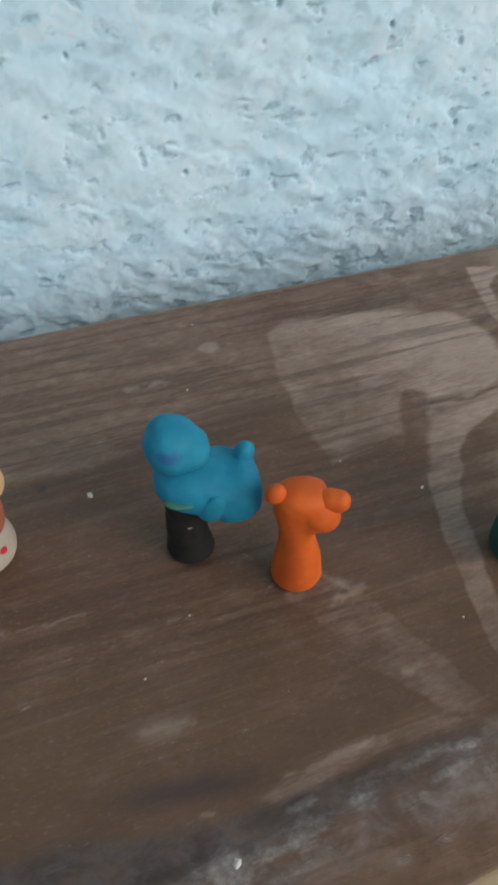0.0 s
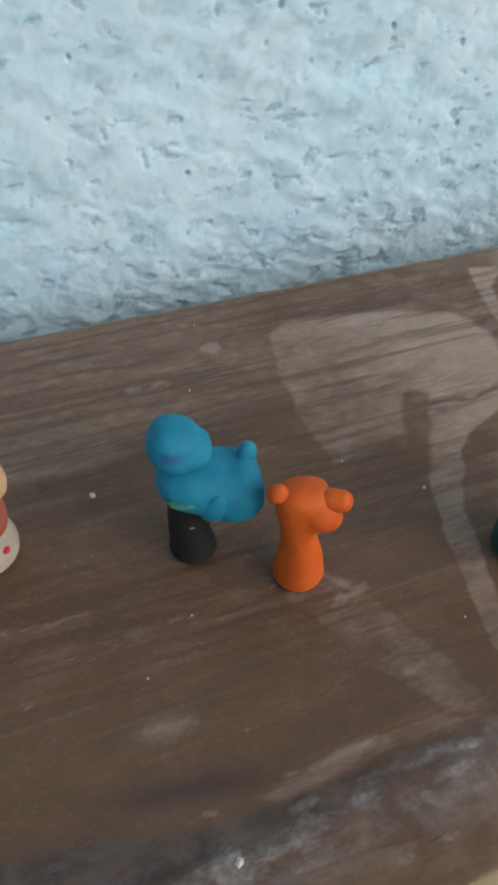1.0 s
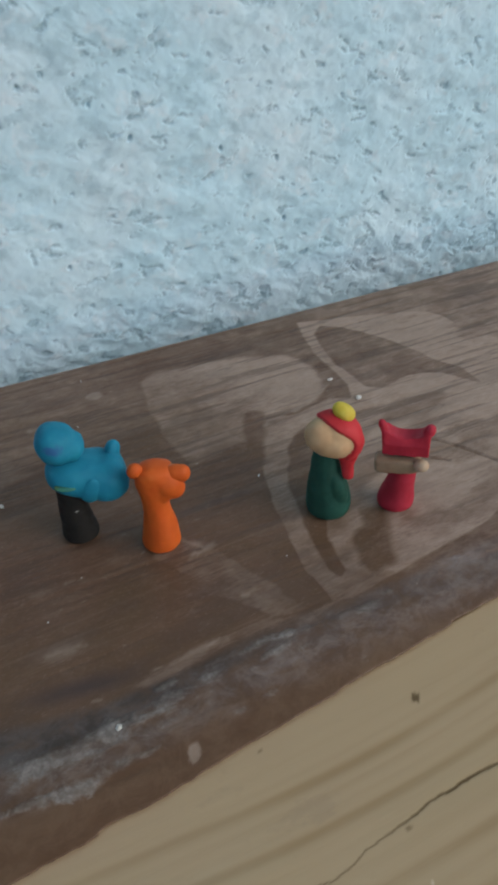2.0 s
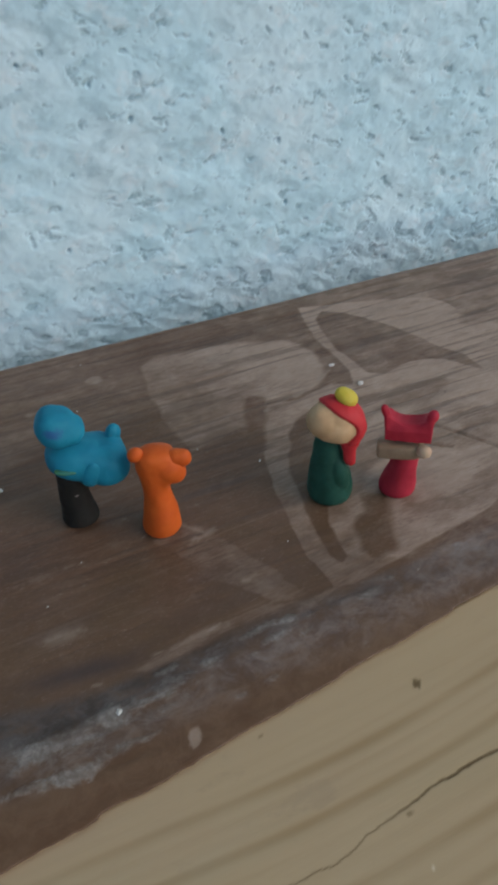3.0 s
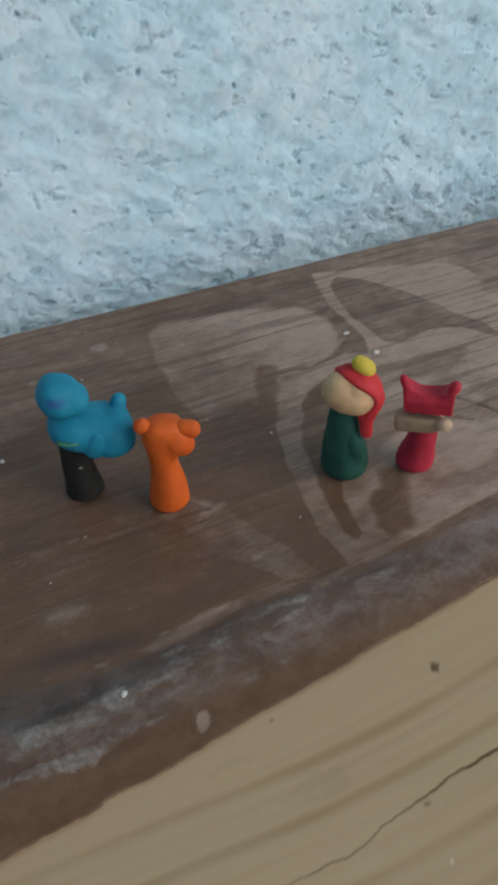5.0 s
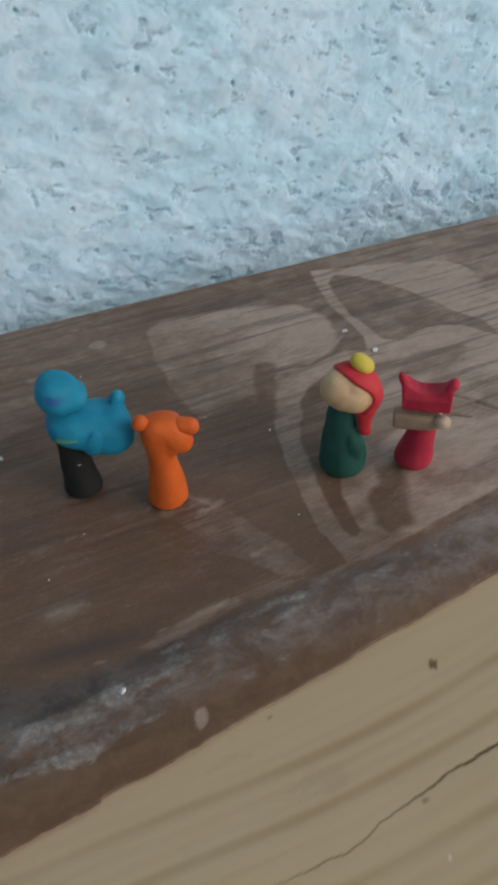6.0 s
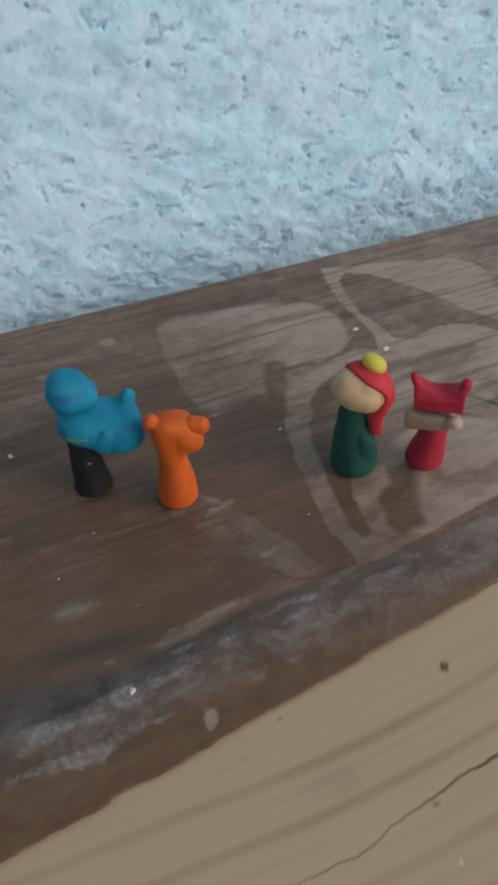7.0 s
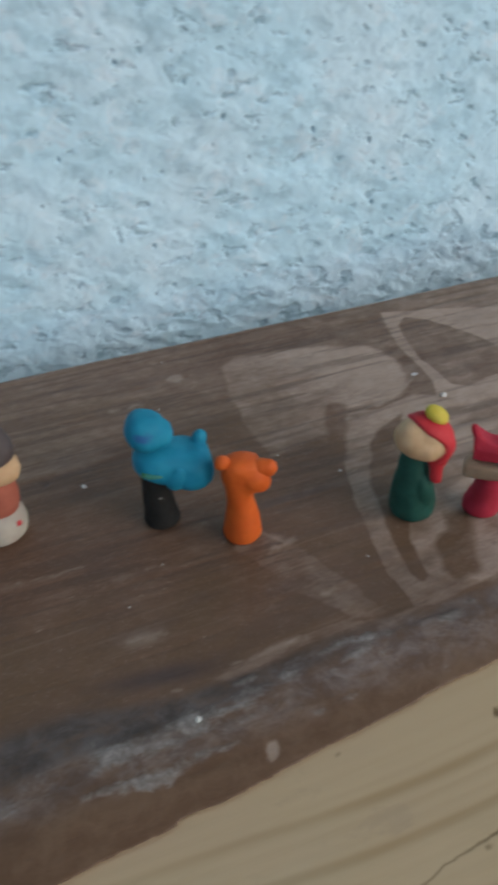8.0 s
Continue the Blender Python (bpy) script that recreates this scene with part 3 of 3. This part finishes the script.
BANDS = [(-79.5, 1.2, 0.15), (-83.4, 0.9, 0.15), (-87.0, 1.6, 0.65), (-91.2, 1.0, 0.22), (-94.4, 0.9, 0.2), (-98.1, 1.5, 0.65), (-103.6, 1.0, 0.2), (-108.6, 1.2, 0.25), (-114.3, 1.6, 0.6), (-119, 1.2, 0.25), (-124, 2, 0.5), (-129, 2, 0.5)]


def plank():
    xs = spaced((-700, -50, 25), (-50, 0, 5), (0, 200, 0.7), (200, 260, 4), (260, 900, 25))
    depth = spaced((0, 2, 1), (2, 24, 0.7), (24, 40, 0.35), (40, 75, 0.9), (75, 130, 5))
    x, s = np.meshgrid(xs, depth)
    back = FRONT(xs) + 1.6
    y = np.where(s < 75, back - s - 0.078 * (x - 100) * np.clip(s / 20, 0, 1), back - s - 0.078 * (x - 100))
    # the year rings bow along the plank
    off = np.abs(x - 112)
    bow = np.where(off < 45, 0.0013 * off**2, 0.0013 * 45**2 + 0.09 * (off - 45))
    warp = y - bow + 1.4 * (fbm(x / 60, y / 30, 103, 2) - 0.5)
    ring = 0.16 * fbm(x / 120, warp / 1.6, 107, 2)
    for at, wide, much in BANDS:
        u = (warp - at) / wide
        ring = ring + much * np.exp(-np.where(u > 0, u * 1.5, u * 0.9) ** 2) * (0.35 + 0.9 * fbm(x / 35, y * 0 + at, 108, 2))
    z = -4.3 - 0.15 * ring + 0.25 * (fbm(x / 80, y / 20, 109, 2) - 0.5)
    line = near_line(x, y + 0.8 * (fbm(x / 5, y * 0, 111, 3) - 0.5) + 0.3 * (fbm(x / 1.6, y / 3, 112, 2) - 0.5), [(60, -105), (76.8, -106.8), (88.2, -107.7), (93.4, -107.5), (98.6, -106.2), (104.3, -105.5), (110.9, -104.9), (118, -103.8), (126, -103.7), (134.7, -103.7), (160, -104.6)])
    width = 0.10 + 0.10 * step(100, 116, x) + 0.18 * step(119, 128, x) * step(0.30, 0.55, fbm(x / 5, y * 0, 113, 2))
    crack = step(width + 0.24, width * 0.5, line) * (0.35 + 0.65 * step(70, 84, x)) * (0.75 + 0.25 * step(104, 122, x))
    z -= 0.15 * crack * step(84, 120, x)
    crack = np.maximum(crack, 0.55 * step(1.2, 0.5, np.hypot((x - 110.4) / 1.0, (y + 106.5) / 0.6) + 0.8 * (fbm(x, y, 117, 2) - 0.5)))
    hole = 0.9 * step(1.1, 0.7, np.abs(x - 132.4) / 1.6 + np.abs(y + 79.6 - 0.3 * (x - 132.4)) / 1.7 + 0.25 * (fbm(x / 1.5, y / 1.5, 115, 2) - 0.5))
    hole = np.maximum(hole, 0.5 * step(1.2, 0.7, np.hypot(x - 89.2, (y + 73.4) / 0.8) / 0.6))
    z -= 0.12 * hole
    pale = step(1.3, 0.6, np.hypot(x - 107.8, y + 118.4) / 0.55)
    top = np.stack([x, y, z], -1)
    low = lambda row: np.stack([row[:, 0], row[:, 1], np.full(len(row), -32.0)], -1)
    rows = [low(top[0]), *top, low(top[-1]), low(top[0])]
    pad = lambda m: np.concatenate([m[:1], m, m[-1:], m[:1]])
    mesh = sheet("pine_plank", np.array(rows)[::-1] / 1000, {"ring": pad(ring)[::-1], "hole": pad(np.maximum(hole, 0.97 * crack))[::-1], "pale": pad(pale)[::-1]})
    ob = new("pine_plank", mesh)
    ob.data.materials.append(PINE)
    tagged(ob, "bare yellow pine plank with a long crack beside the brown board", "plank", kind="structure")


def ceiling():
    # assumed ceiling, out of view, added to keep the high sky off
    ob = new("ceiling", box_mesh("ceiling", (-1.5, -1.9, 1.7), (1.7, 0.18, 1.76)))
    ob.data.materials.append(SKY_BLOCK)
    tagged(ob, "unseen pale ceiling added to block the high sky", "ceiling", kind="structure")


def ledge():
    # out of view: added to stop light from below and carry the boards
    ob = new("added_ledge", box_mesh("added_ledge", (-1.5, -0.2, -0.8), (1.7, 0.1, -0.032)))
    ob.data.materials.append(EARTH)
    tagged(ob, "unseen grey ledge added under the boards to block light", "ledge", kind="structure")


wall(), ground(), ceiling(), ledge(), board(), plank()


# ---- figurines: each is one mesh of modelled clay ----
def ball(bm, centre, radii, turn=(0, 0, 0), power=2.0):
    """An ellipsoid, boxier with a higher power; millimetres and degrees."""
    m = Matrix.LocRotScale(centre, Euler([radians(a) for a in turn]), radii)
    made = bmesh.ops.create_uvsphere(bm, u_segments=28, v_segments=18, radius=1)["verts"]
    for v in made:
        if power != 2.0:
            n = sum(abs(c) ** power for c in v.co) ** (1 / power)
            v.co = v.co / n
        v.co = m @ v.co


def turned(bm, profile, segments=32):
    """A closed lathe form from (centre x, centre y, radius x, radius y, height) rings, bottom to top."""
    rings = []
    for cx, cy, rx, ry, z in profile:
        rings.append([bm.verts.new((cx + rx * math.cos(2 * math.pi * k / segments), cy + ry * math.sin(2 * math.pi * k / segments), z)) for k in range(segments)])
    for a, b in zip(rings, rings[1:]):
        for k in range(segments):
            bm.faces.new((a[k], a[(k + 1) % segments], b[(k + 1) % segments], b[k]))
    bm.faces.new(rings[0][::-1])
    bm.faces.new(rings[-1])


def slab(bm, outline, depth):
    """An outline in x and z, closed front and back; depth(z) gives the y of both faces."""
    front = [bm.verts.new((x, depth(z)[0], z)) for x, z in outline]
    rear = [bm.verts.new((x, depth(z)[1], z)) for x, z in outline]
    n = len(outline)
    for k in range(n):
        bm.faces.new((front[k], front[(k + 1) % n], rear[(k + 1) % n], rear[k]))
    bm.faces.new(front[::-1])
    bm.faces.new(rear)
    bmesh.ops.recalc_face_normals(bm, faces=bm.faces)


def rounded(points, steps=5):
    """Rings glided between the given ones."""
    out = []
    rows = [points[0]] + points + [points[-1]]
    for a, b, c, d in zip(rows, rows[1:], rows[2:], rows[3:]):
        for k in range(steps):
            t = k / steps
            out.append(tuple(0.5 * (2 * q + (r - p) * t + (2 * p - 5 * q + 4 * r - s) * t * t + (3 * q - p - 3 * r + s) * t**3) for p, q, r, s in zip(a, b, c, d)))
    return out + [points[-1]]


def pressed(build, melt=6, voxel=0.4):
    """The forms that build() adds, melted into one skin, as a bmesh in millimetres."""
    bm = bmesh.new()
    build(bm)
    mesh = bpy.data.meshes.new("lump")
    bm.to_mesh(mesh)
    bm.free()
    ob = new("lump", mesh)
    fuse = ob.modifiers.new("fuse", "REMESH")
    fuse.mode, fuse.voxel_size = "VOXEL", voxel
    if melt:
        relax = ob.modifiers.new("relax", "SMOOTH")
        relax.factor, relax.iterations = 0.5, melt
    skin = bmesh.new()
    skin.from_object(ob, bpy.context.evaluated_depsgraph_get())
    bpy.data.objects.remove(ob)
    bpy.data.meshes.remove(mesh)
    return skin


def figurine(name, label, lumps, place, turn, seed):
    """One mesh out of (material, build, melt) lumps, with the dents of fingers in it. A lump may add (second material, rule):
    where rule(place) is above zero a layer of the second clay lies 0.8 mm thick over it."""
    verts, faces, slots, mats = [], [], [], []
    for mat, build, melt, *layer in lumps:
        skin = pressed(build, melt, 0.3 if layer else 0.4)
        start, slot = len(verts), len(mats)
        mats.append(mat)
        skin.verts.index_update()
        skin.normal_update()
        over = {}
        if layer:
            mats.append(layer[0])
            for v in skin.verts:
                over[v.index] = layer[1](v.co)
            for v in skin.verts:
                t = min(1.0, max(0.0, over[v.index] / 0.7))
                v.co += v.normal * 0.8 * t * (2 - t)
        verts += [v.co.copy() for v in skin.verts]
        for f in skin.faces:
            faces.append([start + v.index for v in f.verts])
            slots.append(slot + (1 if layer and sum(over[v.index] for v in f.verts) > 0 else 0))
        skin.free()
    for v in verts:
        push = noise.noise_vector(v / 6.0 + Vector((seed * 13.1, 0, 0))) * 0.34 + noise.noise_vector(v / 2.2 + Vector((0, seed * 7.7, 0))) * 0.09
        v += push * min(1.0, max(0.0, v.z / 2.0))
        v.z = max(v.z, -0.05)
    mesh = bpy.data.meshes.new(name)
    mesh.from_pydata([v / 1000 for v in verts], [], faces)
    for mat in mats:
        mesh.materials.append(mat)
    mesh.polygons.foreach_set("material_index", slots)
    mesh.polygons.foreach_set("use_smooth", [True] * len(faces))
    mesh.update()
    ob = new(name, mesh)
    ob.matrix_world = pose(place[0] / 1000, place[1] / 1000, 0.0001, 0, 0, turn)
    return tagged(ob, label, "figurine", group="clay figurines on the board")


def blue_figurine():
    def leg(bm):
        turned(bm, rounded([(0.8, 0, 4.4, 4.2, 0), (0.8, 0, 5.7, 5.4, 0.7), (0.8, 0, 5.9, 5.5, 3), (0.5, 0, 5.0, 4.9, 8.5), (0.3, 0, 4.6, 4.6, 14), (0.3, 0, 4.4, 4.4, 19), (0.6, 0, 4.0, 3.9, 25)]))

    def body(bm):
        ball(bm, (4.6, -0.6, 25.8), (10.6, 8.1, 5.9), (0, 10, 0), 2.4)
        ball(bm, (4.6, -3.2, 25.2), (8.4, 5.6, 5.6), (0, 8, 0))
        ball(bm, (8.0, -0.8, 24.6), (8.4, 8.6, 5.9), (0, 6, 0), 2.6)
        ball(bm, (11.8, -1.6, 22.9), (7.0, 8.6, 7.3), (0, 0, 0), 2.4)
        ball(bm, (15.0, 0.8, 27.2), (2.8, 3.4, 3.8), (0, 8, 0))

    def tail(bm):
        ball(bm, (15.4, 1.4, 29.6), (2.6, 2.6, 3.7), (0, 10, 0))

    def wing(bm):
        ball(bm, (6.6, -7.3, 23.0), (3.6, 2.2, 5.4), (14, 12, 0))

    def head(bm):
        ball(bm, (-0.5, 0.4, 37.9), (6.1, 6.3, 5.9), (0, 24, 0), 2.35)
        ball(bm, (2.8, 0.0, 36.2), (4.9, 5.6, 4.5), (0, 30, 0), 2.2)
        ball(bm, (-0.6, -1.0, 36.6), (5.6, 5.6, 5.0))

    def belly(bm):
        ball(bm, (0.0, -6.6, 26.3), (4.2, 2.6, 0.9), (0, 9, 6))

    return figurine("clay_figurine", "blue clay bird-like figurine on a black clay foot", [(BLACK, leg, 4), (BLUE, body, 36), (BLUE, tail, 4), (BLUE, wing, 7), (BLUE, head, 12), (LIME, belly, 3)], (72.0, 19.4), -8.2, 1)


def orange_figurine():
    def whole(bm):
        turned(bm, rounded([(0, 0, 4.6, 4.5, 0), (0, 0, 5.9, 5.8, 0.8), (0.1, 0, 6.1, 6.0, 3.5), (0.3, 0, 5.5, 5.3, 8), (0.1, 0, 4.5, 4.4, 13), (-0.2, 0, 4.1, 4.1, 16.5), (0.0, 0, 4.6, 4.4, 20), (0.2, 0, 5.5, 4.8, 25), (0.5, 0, 6.0, 4.6, 28.5)]))
        ball(bm, (1.0, 0.3, 28.2), (6.0, 5.0, 3.8), (0, 4, 0), 2.7)
        ball(bm, (2.4, -1.5, 27.6), (4.6, 3.4, 4.0), (0, 35, 0))
        ball(bm, (4.4, -1.9, 25.2), (5.0, 3.7, 4.4), (0, 40, 0))
        ball(bm, (5.9, -1.8, 23.6), (3.2, 3.2, 3.6), (0, 40, 0))
        ball(bm, (2.9, -2.3, 23.4), (3.3, 2.5, 4.6), (0, 25, 0))

    def ear(bm):
        ball(bm, (-5.0, -0.8, 31.4), (2.4, 2.2, 2.5))

    def wide_ear(bm):
        ball(bm, (7.0, -1.2, 28.8), (3.4, 2.7, 2.8), (0, 8, 0), 2.2)
        ball(bm, (8.5, -1.4, 28.5), (2.9, 2.6, 3.0), (0, 8, 0), 2.1)

    return figurine("clay_figurine", "orange clay figurine with two round ears", [(ORANGE, whole, 12), (ORANGE, ear, 3), (ORANGE, wide_ear, 6)], (94.3, 2.7), -16.4, 2)


# the hood's hem round the face of the green figurine, as seen from its front: across and height, in millimetres
HEM = [(-16, 52), (-4.4, 42), (-1.8, 38.6), (0.2, 36.4), (2.4, 34.4), (4.6, 32.8), (6.4, 31.6), (7.3, 30.2), (7.2, 28.4), (6.2, 26.6), (4.8, 25.2), (3.2, 24.2), (2, 15), (-16, 15)]


def green_figurine():
    def body(bm):
        turned(bm, rounded([(0, 0, 5.5, 5.5, 0), (0, 0, 6.9, 6.5, 0.8), (0, 0, 7.3, 6.9, 3.5), (-0.3, 0, 6.9, 6.4, 9), (-0.9, 0, 5.5, 5.3, 16), (-1.2, 0, 4.3, 4.2, 22), (-1.0, 0, 3.6, 3.6, 26)]))
        ball(bm, (2.8, -3.2, 11.4), (3.2, 2.8, 7.4), (0, -10, 0))

    def head(bm):
        ball(bm, (1.0, 0.2, 31.2), (8.2, 6.4, 6.6), (0, 12, 0))
        ball(bm, (-2.0, -1.2, 31.4), (5.9, 5.6, 6.0), (0, 0, 0))
        ball(bm, (1.8, -2.2, 29.4), (5.6, 5.0, 4.8), (0, 18, 0))
        ball(bm, (-0.4, -2.0, 29.8), (5.4, 5.0, 4.9))
        ball(bm, (5.4, -0.6, 28.2), (4.2, 4.8, 5.0), (0, 15, 0))

    def hooded(p):
        if p.y > (3.4 if p.x > 0 else 5.0):
            return 1.0
        seen = np.array(p.z + 0.94 * (p.y + 4.0))
        return -float(inside(np.array(p.x), seen, HEM))

    def flap(bm):
        for x, z, rx, rz in ((4.9, 25.0, 2.6, 2.2), (6.0, 25.6, 3.2, 3.0), (5.7, 23.0, 2.5, 2.8), (5.9, 20.8, 2.2, 2.4), (6.1, 19.0, 2.1, 2.2), (6.3, 17.9, 1.8, 1.8)):
            ball(bm, (x - 0.3, -3.3 - 0.06 * (25 - z), z), (rx, 1.5, rz), (0, 0, -10))

    def pompom(bm):
        ball(bm, (3.9, 1.4, 38.6), (3.9, 3.2, 2.5), (0, 32, 0))

    return figurine("clay_figurine", "clay figurine, dark green body, beige face, red hood, yellow pompom", [(GREEN, body, 5), (BEIGE, head, 24, RED, hooded), (RED, flap, 4), (YELLOW, pompom, 3)], (148.6, -9.9), -33.9, 3)


def red_figurine():
    def body(bm):
        turned(bm, rounded([(-0.5, 0, 4.9, 4.8, 0), (-0.5, 0, 5.8, 5.5, 0.7), (-0.4, 0, 6.0, 5.7, 2.5), (0.1, 0, 5.2, 4.9, 7), (0.9, 0, 4.5, 4.4, 12), (1.1, 0, 4.2, 4.2, 18)]))

    def band(bm):
        ball(bm, (-0.6, -1.4, 18.6), (7.1, 3.6, 2.9), (0, -5, 0), 5.0)
        ball(bm, (-6.0, -2.0, 18.0), (2.0, 2.8, 2.7), (0, 0, 0), 4.5)

    def knob(bm):
        ball(bm, (6.6, -4.6, 20.6), (2.45, 2.2, 2.4))

    def hat(bm):
        outline = [(-5.6, 23.0), (-5.9, 27), (-6.7, 30.6), (-5.0, 31.2), (-3.4, 30.1), (-1.6, 29.4), (1, 29.1), (3.4, 29.4), (5.2, 30.1), (7.2, 31.2), (8.6, 30.4), (8.5, 27.6), (8.7, 23.8)]
        slab(bm, outline, lambda z: (-4.4, 4.4) if z < 28 else (-3.2, 2.2))
        ball(bm, (-6.3, -1.2, 31.8), (1.3, 1.7, 2.6), (0, -24, 0))
        ball(bm, (7.9, -0.9, 31.6), (1.9, 2.2, 2.4), (0, 32, 0))

    return figurine("clay_figurine", "crimson clay figurine with tan face band and two-eared red hat", [(CRIMSON, body, 5), (TAN, band, 3), (PEACH, knob, 2), (SCARLET, hat, 3)], (169.7, -18.8), -40.7, 4)


def white_figurine():
    def skirt(bm):
        turned(bm, rounded([(0, 0, 6.8, 6.8, 0), (0, 0, 8.6, 8.6, 0.9), (0, 0, 9.2, 9.0, 4), (0.5, 0, 8.4, 8.2, 7.5), (1.4, 0, 6.2, 6.0, 10.5)]))

    def torso(bm):
        turned(bm, rounded([(1.2, 0, 6.0, 5.8, 8.5), (1.8, 0, 6.7, 6.2, 12), (2.6, 0, 6.2, 5.8, 18), (3.0, 0, 5.4, 5.0, 23)]))

    def head(bm):
        ball(bm, (3.8, -0.4, 25.8), (7.7, 6.2, 4.8), (0, 0, 0), 2.6)

    def hat(bm):
        turned(bm, rounded([(3.7, 0.4, 6.4, 5.4, 29.2), (3.7, 0.4, 7.3, 6.1, 30.2), (3.9, 0.5, 7.0, 6.0, 34), (4.0, 1.0, 5.2, 4.8, 38), (4.0, 1.0, 2.5, 2.3, 40)]))

    def dots(bm):
        ball(bm, (5.6, -6.0, 6.8), (1.5, 1.2, 1.0))

    return figurine("clay_figurine", "clay figurine with off-white skirt, brick-red body, beige head, dark brown hat", [(WHITE, skirt, 5), (BRICK, torso, 4), (BEIGE, head, 4), (DARK_BROWN, hat, 4), (RED, dots, 1)], (23.0, 36.4), 0, 5)


blue_figurine(), orange_figurine(), green_figurine(), red_figurine(), white_figurine()


# ---- crumbs lying on the board and the plank ----
def crumb(x, y, size, seed, z=0.0):
    bm = bmesh.new()
    bmesh.ops.create_icosphere(bm, subdivisions=1, radius=1)
    rng = random.Random(seed)
    size *= 0.8
    sx, sy, sz = (size * rng.uniform(0.6, 1.3), size * rng.uniform(0.5, 0.8), size * rng.uniform(0.4, 0.6))
    for v in bm.verts:
        v.co = Vector((v.co.x * sx, v.co.y * sy, v.co.z * sz)) * rng.uniform(0.75, 1.2) / 1000
    mesh = bpy.data.meshes.new("crumb")
    bm.to_mesh(mesh)
    bm.free()
    mesh.materials.append(CRUMB)
    ob = new("crumb", mesh)
    ob.matrix_world = pose(x / 1000, y / 1000, z / 1000 + size * 0.0002, 0, 0, rng.uniform(0, 180))
    tagged(ob, "tiny white plaster crumb lying on the wood", "crumb", group="crumbs on the wood")


CRUMBS = [(136.4, 16.4, 0.7), (192.8, 38.6, 2.4), (190.2, 55.3, 1.5), (59.8, -52.8, 1.9), (77.7, -50.4, 0.6), (154.2, -50.5, 0.6), (52.4, 45.8, 1.3), (66.7, 0.9, 0.5), (120, 33, 0.5), (53, -11, 0.5), (100, 108, 0.5), (89, 77, 0.5), (126, -22, 0.4)]
for n, (x, y, size) in enumerate(CRUMBS):
    crumb(x, y, size, n, -0.6 if y < -40 else 0.0)
